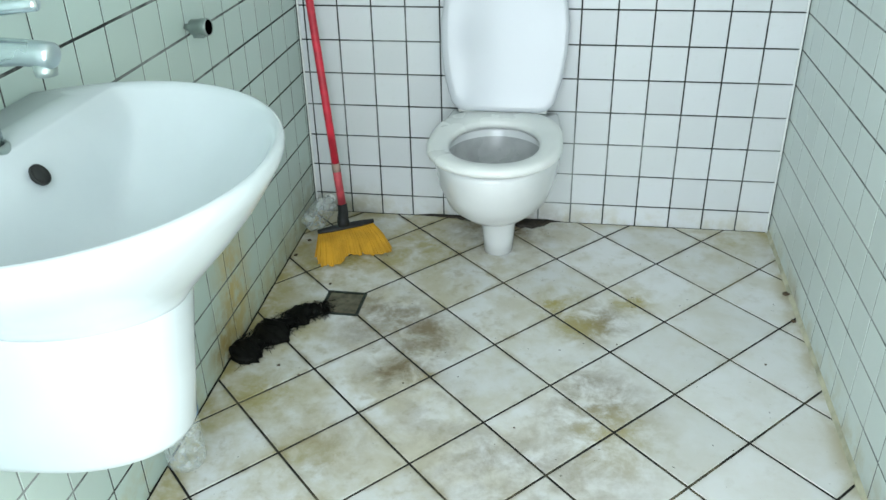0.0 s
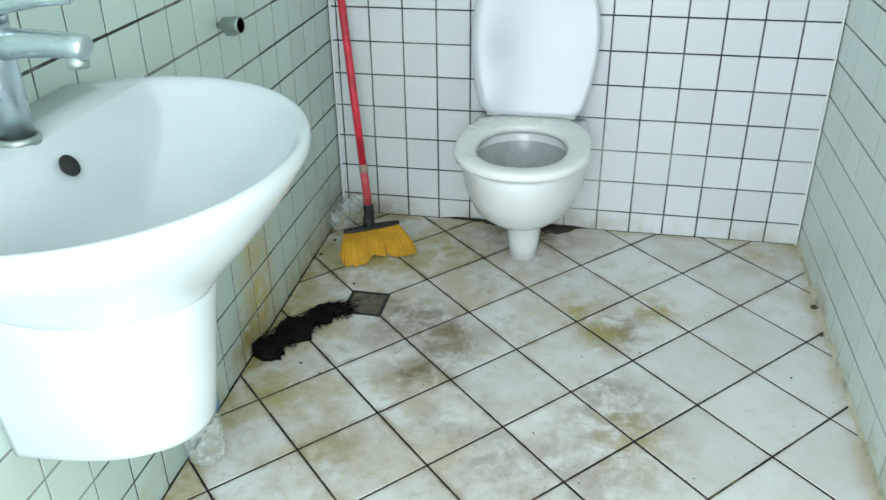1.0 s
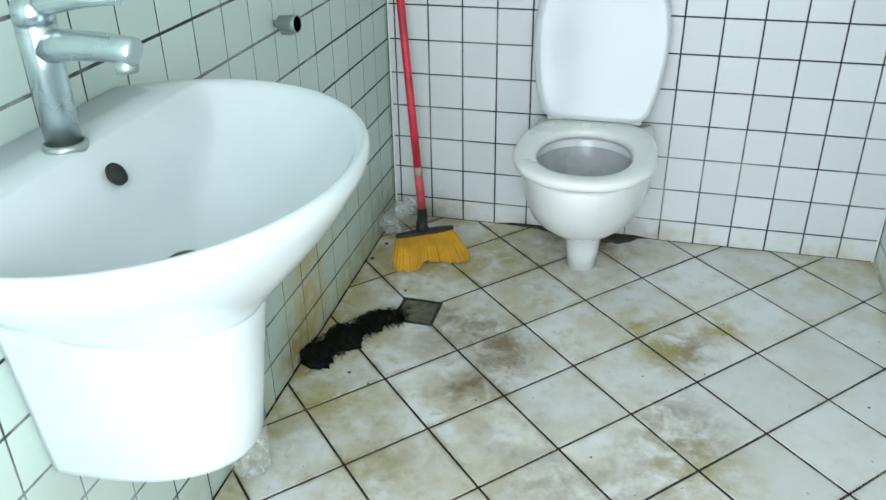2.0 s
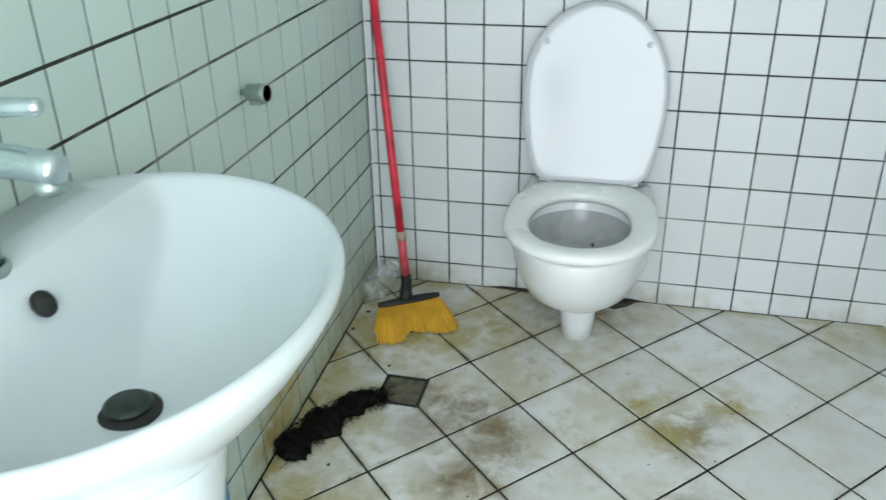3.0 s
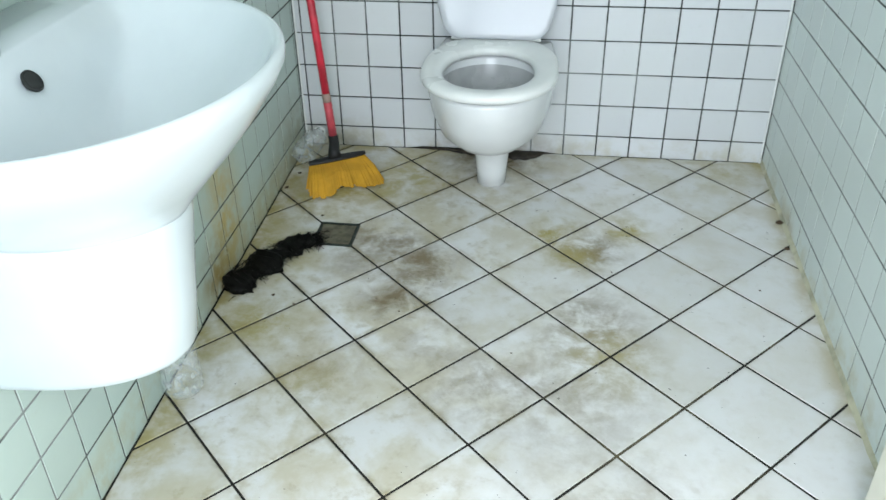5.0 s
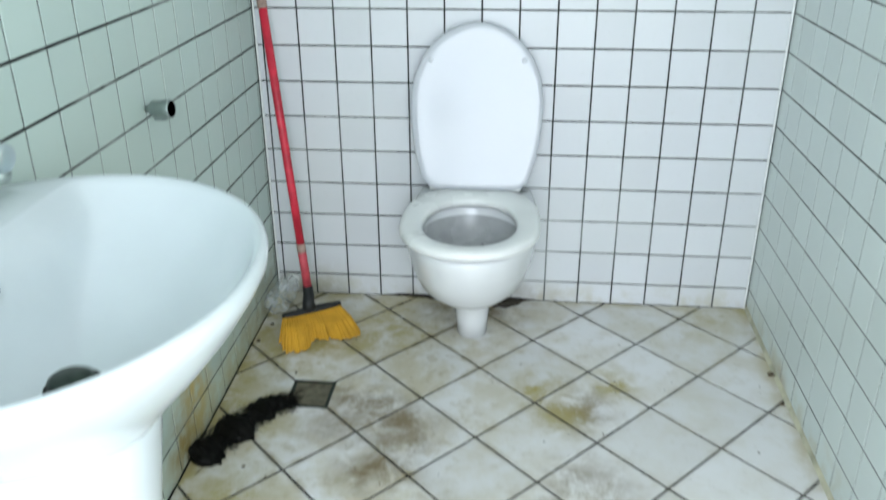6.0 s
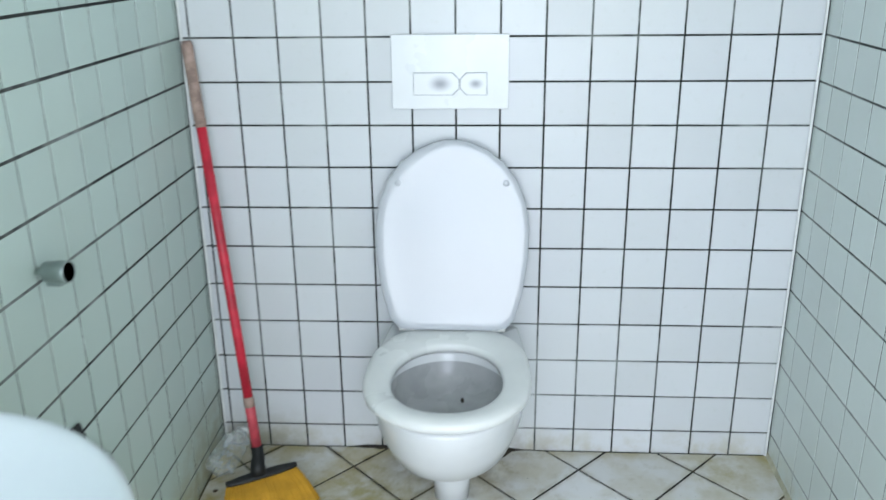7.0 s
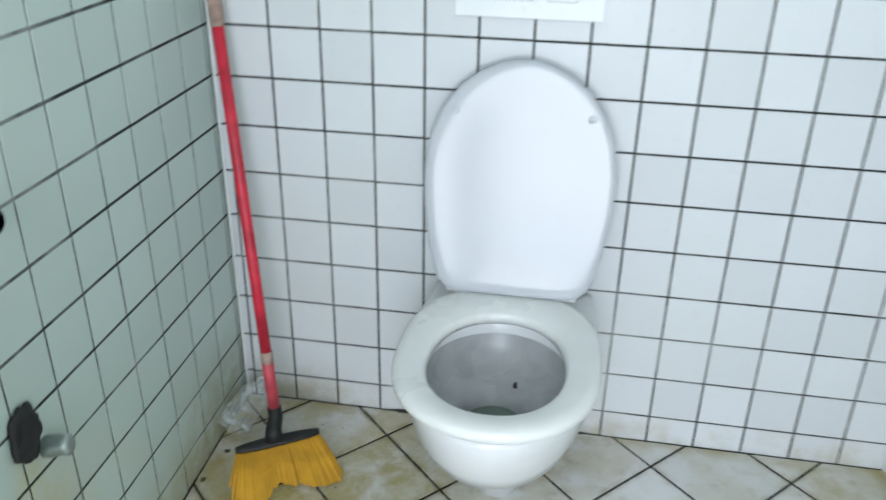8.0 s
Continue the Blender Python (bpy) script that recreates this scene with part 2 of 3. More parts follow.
def box(x0, x1, y0, y1, z0, z1, bm=None):
    bm = bm or bmesh.new()
    r = bmesh.ops.create_cube(bm, size=1)
    bmesh.ops.transform(bm, verts=r["verts"], matrix=Matrix.Translation(((x0 + x1) / 2, (y0 + y1) / 2, (z0 + z1) / 2)) @ Matrix.Diagonal((x1 - x0, y1 - y0, z1 - z0, 1)))
    return bm


def loft(rings, cap_first=True, cap_last=True, closed=True, bm=None):
    """Skin a list of rings that have the same number of points."""
    bm = bm or bmesh.new()
    vs = [[bm.verts.new(p) for p in ring] for ring in rings]
    for a, b in zip(vs, vs[1:]):
        for i in range(len(a) if closed else len(a) - 1):
            j = (i + 1) % len(a)
            bm.faces.new((a[i], a[j], b[j], b[i]))
    if cap_first:
        bm.faces.new(list(reversed(vs[0])))
    if cap_last:
        bm.faces.new(vs[-1])
    return bm


def tube(points, radii, seg=20, caps=True):
    """A round tube along points, with a radius for each."""
    rings = []
    pts = [Vector(p) for p in points]
    side = None
    for i, p in enumerate(pts):
        d = (pts[min(i + 1, len(pts) - 1)] - pts[max(i - 1, 0)]).normalized()
        if side is None:
            side = d.orthogonal().normalized()
        side = (side - d * side.dot(d)).normalized()
        up = d.cross(side)
        rings.append([p + radii[i] * (math.cos(a) * side + math.sin(a) * up) for a in (2 * math.pi * k / seg for k in range(seg))])
    return loft(rings, caps, caps)


def lathe(profile, seg=28, wobble=0.0):
    rings = []
    for r, z in profile:
        rings.append([Vector((r * (1 + wobble * noise.noise(Vector((math.cos(2 * math.pi * k / seg) * 2, math.sin(2 * math.pi * k / seg) * 2, z * 25)))) * math.cos(2 * math.pi * k / seg),
                              r * (1 + wobble * noise.noise(Vector((math.cos(2 * math.pi * k / seg) * 2 + 5, math.sin(2 * math.pi * k / seg) * 2, z * 25)))) * math.sin(2 * math.pi * k / seg), z)) for k in range(seg)])
    return loft(rings)


def u_ring(depth, half, z, n=40, front=0.5, back=1.0, power=2.0, tilt=0.0):
    """A ring that starts and ends on a wall (local x = 0) and bulges out to x = depth: elliptic in front, nearly straight at the back."""
    c = depth * front
    out = []
    m = n // 4
    for i in range(m):
        f = i / m
        out.append(Vector((c * f, -half * (back + (1 - back) * math.sin(f * math.pi / 2)), z)))
    k = n - 2 * m
    for i in range(k + 1):
        a = -math.pi / 2 + math.pi * i / k
        ca, sa = math.cos(a), math.sin(a)
        out.append(Vector((c + (depth - c) * abs(ca) ** (2 / power), half * math.copysign(abs(sa) ** (2 / power), sa), z + tilt * abs(ca))))
    for i in range(m - 1, -1, -1):
        f = i / m
        out.append(Vector((c * f, half * (back + (1 - back) * math.sin(f * math.pi / 2)), z)))
    return out


# ---- setting: shell of the room ----
def structure(name, bm, mat, label, category):
    ob = part(name, bm, mat, None, smooth=False)
    return tagged(ob, label, category, kind="structure")


wall_back = structure("wall_back", box(-0.15, ROOM_W + 0.15, 0.0036, 0.16, -0.2, ROOM_H), M_GROUT, "back wall with small white square tiles and dirty joints", "wall")
wall_left = structure("wall_left", box(-0.16, -0.0029, -ROOM_D, 0.0032, -0.25, ROOM_H), M_GROUT, "side wall with pale green-white square tiles and rust stains", "wall")
wall_right = structure("wall_right", box(ROOM_W + 0.0027, ROOM_W + 0.16, -ROOM_D, 0.0032, -0.25, ROOM_H), M_GROUT_PALE, "side wall with pale square tiles and thin joints", "wall")
wall_return = structure("wall_return", box(1.343, ROOM_W + 0.004, -ROOM_D + 0.002, -1.34, -0.2, ROOM_H - 0.004), M_PAINT, "cream painted wall return beside the tiled wall", "wall")
bm = bmesh.new()
for x0, x1, z0, z1 in ((-0.16, DOOR_X0, -0.25, ROOM_H), (DOOR_X1, ROOM_W + 0.16, -0.25, ROOM_H), (DOOR_X0, DOOR_X1, DOOR_H, ROOM_H)):
    box(x0, x1, -ROOM_D - 0.12, -ROOM_D - 0.004, z0, z1, bm)
wall_front = structure("wall_front", bm, M_PAINT, "painted front wall with an open doorway", "wall")
ceiling = structure("ceiling", box(-0.16, ROOM_W + 0.16, -ROOM_D - 0.12, 0.16, ROOM_H + 0.003, ROOM_H + 0.12), M_CEILING, "plain white painted ceiling", "ceiling")
ground = structure("ground", box(-20, 20, -40, -ROOM_D - 0.13, -0.4, -0.14), M_OUT, "pale concrete ground outside the doorway", "ground")

shear = Matrix(((1, 0, 0, 0), (0, 1, 0, 0), (0, SLOPE, 1, 0), (0, 0, 0, 1)))
bm = box(-0.1, ROOM_W + 0.1, -ROOM_D - 0.13, 0.1, -0.12, -0.0016)
bmesh.ops.transform(bm, verts=bm.verts, matrix=shear)
floor = structure("floor", bm, M_GROUT_FLOOR, "dirty white square floor tiles laid diagonally with black joints", "floor")

def floor_z(y):
    return SLOPE * y


# ---- wash basin on a half pedestal, on the left wall ----
BASIN_Y = -1.494
basin = thing("wash_basin", "white ceramic wash basin with half pedestal on tiled wall", "wash basin", pose(0.002, BASIN_Y, 0))
RIM = 0.818


def ellipse_d(depth, half, z, n=64, mid=0.41):
    """Plan of the basin: an ellipse cut off by the wall."""
    c = depth * mid
    back = c * 1.5
    a0 = math.asin(min(1, c / back))
    out = []
    for i in range(n):
        a = -math.pi / 2 - a0 + (math.pi + 2 * a0) * i / (n - 1)
        ca, sa = math.cos(a), math.sin(a)
        out.append(Vector((max(0.0, c + (depth - c if ca > 0 else back) * ca), half * sa, z)))
    return out


def inner_d(depth, half, x_back, z, n=64, power=2.3, power_back=None):
    """A closed oval from x_back to depth; power_back above 2 squares its back corners."""
    c = x_back + (depth - x_back) * 0.42
    out = []
    for i in range(n):
        a = -math.pi + 2 * math.pi * (i + 0.5) / n
        ca, sa = math.cos(a), math.sin(a)
        p = power if ca > 0 or power_back is None else power_back
        r = (depth - c) if ca > 0 else (c - x_back)
        out.append(Vector((c + r * math.copysign(abs(ca) ** (2 / p), ca), half * math.copysign(abs(sa) ** (2 / p), sa), z)))
    return out


def basin_ring(depth, half, z):
    """Outer outline, closed along the wall."""
    ring = ellipse_d(depth, half, z)
    a, b = ring[-1], ring[0]
    return ring + [a.lerp(b, k / 12) for k in range(1, 12)]


def bowl_ring(scale, z, x_back):
    """The rim's outline shrunk towards the drain, with a flat back under the tap."""
    out = []
    for v in basin_ring(0.4405, 0.2940, z):
        x, y = 0.24 + (v.x - 0.24) * scale, v.y * scale
        d = x - x_back
        out.append(Vector((x_back + (d + math.sqrt(d * d + 0.0009)) / 2, y, z)))
    return out


outer = [(0.298, 0.116, -0.214), (0.310, 0.129, -0.196), (0.345, 0.178, -0.155), (0.378, 0.218, -0.118), (0.413, 0.260, -0.074), (0.438, 0.288, -0.036), (0.4475, 0.2995, -0.018), (0.4482, 0.3010, -0.010), (0.4472, 0.3002, -0.0045), (0.4445, 0.2980, -0.0012), (0.4405, 0.2940, 0.0)]
inner = [(0.985, -0.0010, 0.098), (0.968, -0.0038, 0.101), (0.950, -0.0095, 0.106), (0.922, -0.0200, 0.120), (0.878, -0.036, 0.133), (0.795, -0.060, 0.143), (0.67, -0.087, 0.152), (0.49, -0.113, 0.161), (0.31, -0.134, 0.172), (0.13, -0.144, 0.190)]
part("bowl", loft([basin_ring(d, h, RIM + z) for d, h, z in outer] + [bowl_ring(k, RIM + z, b) for k, z, b in inner]), M_CERAMIC, basin)
rings = []
for d, h, z, rise in ((0.262, 0.088, 0.345, 0.13), (0.272, 0.094, 0.350, 0.13), (0.277, 0.097, 0.362, 0.12), (0.287, 0.106, 0.45, 0.06), (0.296, 0.115, 0.53, 0.02), (0.304, 0.123, 0.592, 0.0), (0.305, 0.124, 0.608, 0.0), (0.299, 0.118, 0.630, 0.0)):
    rings.append([Vector((v.x, v.y, v.z + rise * v.x)) for v in u_ring(d, h, z, 48, 0.42, 0.93, 2.15)])
part("half_pedestal", loft(rings), M_CERAMIC, basin)
bm = lathe([(0.001, 0.004), (0.021, 0.004), (0.024, 0.002), (0.031, 0.0015), (0.034, -0.001), (0.034, -0.006)])
drain_ring = part("basin_drain", bm, M_DARK, basin, "dark tarnished metal basin drain", place=pose(0.225, -0.016, RIM - 0.140))
part("plug", lathe([(0.001, 0.011), (0.020, 0.011), (0.026, 0.007), (0.026, 0.004), (0.001, 0.004)]), M_DARK_METAL, basin, "dark metal plug in the drain", place=pose(0.225, -0.016, RIM - 0.140))
bm = lathe([(0.0150, 0.0), (0.0150, 0.003), (0.0125, 0.004), (0.0115, -0.004), (0.001, -0.004)])
part("overflow_ring", bm, M_DARK, basin, "oval overflow hole", place=pose(0.1400, -0.002, RIM - 0.031, 0, 55, 0))
part("overflow_hole", lathe([(0.001, 0.0), (0.0120, 0.0), (0.0120, 0.003), (0.001, 0.0035)]), M_DARK, basin, place=pose(0.1412, -0.002, RIM - 0.030, 0, 55, 0))

# ---- mixer tap on the basin ----
tap = thing("mixer_tap", "worn chrome single-lever mixer tap on the basin rim", "tap", pose(0.078, BASIN_Y, RIM, 0, 0, -9))
part("base_ring", lathe([(0.0275, -0.004), (0.0275, 0.004), (0.025, 0.007), (0.023, 0.007), (0.023, -0.004)]), M_CHROME_DULL, tap)
part("tap_body", lathe([(0.001, 0.003), (0.0215, 0.003), (0.0215, 0.11), (0.0235, 0.128), (0.0235, 0.146), (0.022, 0.150), (0.001, 0.150)]), M_CHROME, tap)
part("spout", tube([(0.005, 0, 0.122), (0.04, 0.0, 0.128), (0.09, 0.0, 0.131), (0.125, 0.0, 0.131), (0.138, 0.0, 0.130), (0.141, 0.0, 0.1295)], [0.020, 0.018, 0.016, 0.0155, 0.0150, 0.011]), M_CHROME, tap)
part("aerator", lathe([(0.001, 0), (0.0125, 0), (0.0135, 0.006), (0.0125, 0.014), (0.001, 0.014)]), M_CHROME_DULL, tap, place=pose(0.1235, 0, 0.106, 0, 0, 0))
part("lever_cap", lathe([(0.001, 0.1505), (0.0235, 0.1505), (0.024, 0.168), (0.018, 0.180), (0.001, 0.183)]), M_CHROME, tap)
part("lever", tube([(-0.006, 0, 0.166), (0.03, 0, 0.174), (0.08, 0, 0.182), (0.132, 0, 0.188), (0.136, 0, 0.188)], [0.018, 0.0125, 0.0095, 0.008, 0.004]), M_CHROME, tap)

# ---- wall-hung toilet ----
TOILET_X = 0.612
toilet = thing("toilet", "white wall toilet with raised lid against tiled wall", "toilet", pose(TOILET_X, -0.004, 0, 0, 0, -90))
body = [(0.222, 0.0415, -0.012), (0.224, 0.0455, 0.05), (0.230, 0.0515, 0.112), (0.25, 0.058, 0.126), (0.308, 0.086, 0.142), (0.377, 0.119, 0.168), (0.440, 0.149, 0.210), (0.483, 0.165, 0.267), (0.504, 0.172, 0.325), (0.510, 0.174, 0.352), (0.508, 0.172, 0.360), (0.500, 0.165, 0.3635), (0.486, 0.134, 0.158, 0.3635)]
hole = [(0.484, 0.132, 0.160, 0.360), (0.480, 0.128, 0.164, 0.345), (0.470, 0.120, 0.172, 0.322), (0.458, 0.106, 0.188, 0.303), (0.448, 0.082, 0.225, 0.296), (0.441, 0.072, 0.262, 0.2925), (0.437, 0.062, 0.281, 0.287), (0.432, 0.056, 0.292, 0.266), (0.42, 0.045, 0.306, 0.235)]


def body_ring(d, h, z):
    return u_ring(d, h, z, 64, 0.42 if z > 0.13 else 0.8, 0.9 if z > 0.13 else 0.95, 2.1)[:64]


part("toilet_bowl", loft([body_ring(*r) for r in body[:-1]] + [inner_d(*body[-1][:2], *body[-1][2:], 64, 2.0)] + [inner_d(d, h, b, z, 64, 2.0) for d, h, b, z in hole[:2]], True, False), M_CERAMIC_TOILET, toilet)
# the inside has its own glaze, greyer and darker than the outer ceramic
part("bowl_inside", loft([inner_d(d, h, b, z, 64, 2.0) for d, h, b, z in hole[1:]], False, True), M_BOWL, toilet, "grey inside with a flat shelf")
bm = loft([inner_d(0.4325, 0.0565, 0.2905, 0.270, 40, 2.0)], False, True)
part("water", bm, M_WATER, toilet, "greenish water in the front outlet")


def seat_outline(front, half, back, z, n=64):
    c = 0.33
    out = []
    for i in range(n):
        a = -math.pi + 2 * math.pi * (i + 0.5) / n
        ca, sa = math.cos(a), math.sin(a)
        p = 2.1 if ca > 0 else 2.9
        r = front - c if ca > 0 else c - back
        out.append(Vector((c + r * math.copysign(abs(ca) ** (2 / p), ca), half * math.copysign(abs(sa) ** (2 / p), sa), z)))
    return out


def seat_hole(front, half, back, z, n=64):
    c = 0.335
    return [Vector((c + ((front - c) if math.cos(a) > 0 else (c - back)) * math.copysign(abs(math.cos(a)) ** 0.92, math.cos(a)), half * math.copysign(abs(math.sin(a)) ** 0.92, math.sin(a)), z)) for a in (-math.pi + 2 * math.pi * (i + 0.5) / n for i in range(n))]


ring = [seat_outline(0.518, 0.172, 0.088, 0.372), seat_outline(0.523, 0.177, 0.084, 0.377), seat_outline(0.523, 0.177, 0.084, 0.388), seat_outline(0.517, 0.171, 0.09, 0.394), seat_outline(0.505, 0.160, 0.10, 0.397),
        seat_hole(0.479, 0.124, 0.172, 0.395), seat_hole(0.474, 0.119, 0.176, 0.391), seat_hole(0.472, 0.117, 0.178, 0.383), seat_hole(0.474, 0.119, 0.176, 0.373)]
part("seat", loft(ring + ring[:1], False, False), M_SEAT, toilet, "off-white plastic toilet seat")


def lid_ring(scale, out):
    """Outline of the lid, standing up from the hinge; local z up, x away from the wall."""
    prof = ((0.0, 0.104), (0.006, 0.127), (0.025, 0.145), (0.09, 0.164), (0.17, 0.1755), (0.24, 0.178), (0.30, 0.169), (0.35, 0.148), (0.39, 0.117), (0.418, 0.080), (0.434, 0.043), (0.440, 0.014))
    pts = [(h * scale + (1 - scale) * 0.21, -w * scale) for h, w in prof] + [(h * scale + (1 - scale) * 0.21, w * scale) for h, w in reversed(prof)]
    return [Vector((0.108 - 0.20 * h + out, y, 0.398 + 0.985 * h)) for h, y in pts]


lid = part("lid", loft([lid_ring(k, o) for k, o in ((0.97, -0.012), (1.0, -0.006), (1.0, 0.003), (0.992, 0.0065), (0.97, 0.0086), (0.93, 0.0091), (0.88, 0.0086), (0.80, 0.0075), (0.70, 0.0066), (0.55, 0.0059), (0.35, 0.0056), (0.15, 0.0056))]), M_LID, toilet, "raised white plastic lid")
for s in (-1, 1):
    part("lid_buffer", lathe([(0.001, -0.001), (0.0085, -0.001), (0.0072, 0.0008), (0.001, 0.0012)], 16), M_LID, toilet, place=pose(0.108 - 0.2 * 0.345 + 0.0084, s * 0.124, 0.398 + 0.345 * 0.985, 0, 79, 0))
    part("hinge", tube([(0.10, s * 0.085, 0.402), (0.10, s * 0.125, 0.402)], [0.011, 0.011], 16), M_SEAT, toilet)

# ---- flush plate ----
PLATE_X, PLATE_Z = 0.608, 0.982


def flush_button_material(name, dx, dz, radius):
    """White plastic; a finger dimple's shade is painted in as a soft grey spot."""
    n = Nodes(name)
    f = n.near((PLATE_X + dx, -0.018, PLATE_Z + dz), radius, (0.8, 0.3, 1.15))
    return n.set(base_color=n.mix(n.math("MULTIPLY", f, 0.85), (0.79, 0.81, 0.82), (0.25, 0.26, 0.31)), roughness=0.3)


plate = thing("flush_plate", "white plastic dual flush plate on the tiled wall", "flush plate", pose(PLATE_X, -0.001, PLATE_Z, 90, 0, 0))
bm = box(-0.131, 0.131, -0.082, 0.082, 0.0, 0.012)
part("plate", bm, M_PLASTIC_WHITE, plate, smooth=False, bevel=0.002)
# two buttons with cut corners that meet in a short upright line
wide = [(-0.083, -0.051), (0.006, -0.051), (0.0205, -0.037), (0.0205, -0.014), (0.006, 0.0), (-0.083, 0.0)]
narrow = [(0.0215, -0.037), (0.036, -0.051), (0.083, -0.051), (0.083, 0.0), (0.036, 0.0), (0.0215, -0.014)]
for pts, dx, radius, mark in ((wide, -0.022, 0.026, "wide_button_plastic"), (narrow, 0.057, 0.017, "narrow_button_plastic")):
    cx, cy = sum(v[0] for v in pts) / 6, sum(v[1] for v in pts) / 6
    part("button_gap", loft([[Vector((x, y, z)) for x, y in pts] for z in (0.0121, 0.0127)]), M_PLATE_DOT, plate, smooth=False)
    inset = [[Vector((x - math.copysign(e, x - cx), y - math.copysign(e, y - cy), z)) for x, y in pts] for e, z in ((0.0012, 0.0122), (0.0012, 0.0150), (0.0024, 0.0160))]
    part("flush_button", loft(inset), flush_button_material(mark, dx, -0.025, radius), plate, "white flush button with painted grey dimple shade", smooth=False)

# ---- broom leaning in the corner ----
broom = thing("broom", "red-handled broom with yellow bristles leaning in the corner", "broom")
foot, top = Vector((0.140, -0.183, 0.120)), Vector((0.024, -0.030, 1.055))


def along(f):
    return foot.lerp(top, f)


part("handle", tube([along(0.125), along(0.3), along(0.5), along(0.80)], [0.0114, 0.0114, 0.0114, 0.0114]), M_RED, broom, "glossy red painted handle")
part("handle_sleeve", tube([along(-0.004), along(0.10), along(0.102)], [0.0122, 0.0122, 0.011]), M_RED_PALE, broom, "faded red plastic sleeve")
part("collar", tube([along(0.10), along(0.102), along(0.125), along(0.127)], [0.0115, 0.0128, 0.0128, 0.0115]), M_TAPE, broom, "grey-brown collar")
part("grip", tube([along(0.80), along(0.802), along(0.99), along(1.0)], [0.0115, 0.0130, 0.0130, 0.010]), M_TAPE, broom, "dusty brown worn grip")
h0, h1 = Vector((0.086, -0.270, 0.062)), Vector((0.232, -0.178, 0.062))
mid = h0.lerp(h1, 0.46)
part("socket", tube([along(-0.004), along(-0.03), mid + Vector((-0.004, 0.010, 0.024)), mid + Vector((0, 0, 0.002))], [0.0145, 0.0150, 0.0165, 0.020]), M_BROOM_HEAD, broom, "black plastic socket")
ax = (h1 - h0).normalized()
nrm = Vector((ax.y, -ax.x, 0))              # away from the corner
if nrm.y > 0:
    nrm = -nrm
rows_ = []
for i in range(15):
    f = i / 14
    w = 0.016 * (1 - 0.5 * abs(2 * f - 1) ** 3)
    hgt = 0.006 * (1 - 0.55 * abs(2 * f - 0.92) ** 1.5) + 0.004
    c = h0.lerp(h1, f)
    rows_.append([c + nrm * w * math.cos(a) + Vector((0, 0, 1)) * (hgt * max(0, math.sin(a)) - 0.005 * max(0, -math.sin(a))) for a in (2 * math.pi * k / 12 for k in range(12))])
part("broom_head", loft(rows_), M_BROOM_HEAD, broom, "black plastic broom head")
rng = random.Random(4)
bm = bmesh.new()
for i in range(900):
    f, g = rng.random(), rng.uniform(-1, 1)
    a = h0.lerp(h1, 0.03 + 0.94 * f) + nrm * (0.014 * g) + Vector((0, 0, -0.004))
    spread = (f - 0.46) * 0.052
    # bristles bend outward, the front ones most, with a gap worn in the middle
    notch = 1 - 0.32 * math.exp(-((f - 0.42) / 0.10) ** 2)
    reach = (0.050 + 0.020 * g + 0.012 * math.sin(f * 9)) * notch
    b = a + ax * (spread + rng.uniform(-0.006, 0.006)) + nrm * reach
    b.z = floor_z(b.y) + 0.003 + 0.012 * rng.random() * (1 - notch + 0.3)
    m = (a + b) / 2 + Vector((0, 0, 0.010)) + nrm * 0.006
    t = ax * 0.0024
    q = nrm * 0.0012 + Vector((0, 0, 0.0012))
    ring3 = [[a - t, a + t, a + q], [m - t * 1.3, m + t * 1.3, m + q], [b - t * 1.5, b + t * 1.5, b + q]]
    loft([[Vector(v) for v in r] for r in ring3], True, True, True, bm)
part("bristles", bm, M_BRISTLE, broom, "splayed yellow plastic bristles", smooth=False)

# ---- pipe stub on the left wall ----
stub = thing("pipe_stub", "open dull chrome pipe stub on the tiled wall", "pipe", pose(0, -0.727, 0.779, 0, 87, -6) @ Matrix.Diagonal((0.95, 0.95, 0.76, 1)))
part("neck", lathe([(0.001, 0.0), (0.007, 0.0), (0.007, 0.022), (0.001, 0.022)]), M_CHROME_DULL, stub)
part("pipe", lathe([(0.010, 0.018), (0.0165, 0.018), (0.0175, 0.021), (0.0175, 0.046), (0.0190, 0.048), (0.0190, 0.068), (0.0180, 0.071), (0.0165, 0.071), (0.0160, 0.04), (0.001, 0.04)]), M_CHROME_DULL, stub)
part("bore", lathe([(0.0159, 0.0700), (0.0154, 0.0700), (0.0152, 0.0430), (0.001, 0.0430), (0.001, 0.0410), (0.0159, 0.0410)]), M_DARK, stub, "dark inside of the pipe")
part("clip", box(0.010, 0.022, -0.012, 0.012, 0.024, 0.058), M_CHROME_DULL, stub, bevel=0.003)

# ---- broken drain outlet in the left wall ----
outlet = thing("wall_outlet", "broken black drain outlet with a loose grey plug", "pipe", pose(0, -0.713, 0.447, 0, 90, 0))
rings = []
for r, z in ((0.036, 0.001), (0.034, 0.006), (0.027, 0.009), (0.021, 0.006), (0.018, 0.002)):
    rings.append([Vector((r * (1.12 + 0.35 * noise.noise(Vector((math.cos(a) * 2, math.sin(a) * 2, 3)))) * math.cos(a) * 1.15, r * (1 + 0.35 * noise.noise(Vector((math.cos(a) * 2, math.sin(a) * 2, 3)))) * math.sin(a) * 0.85, z)) for a in (2 * math.pi * k / 30 for k in range(30))])
part("seal", loft(rings), M_BLACK, outlet, "torn black rubber seal")
plug = thing("pipe_plug", "short dull grey pipe plug in the wall", "pipe", pose(0.0, -0.678, 0.396, 0, 82, 10))
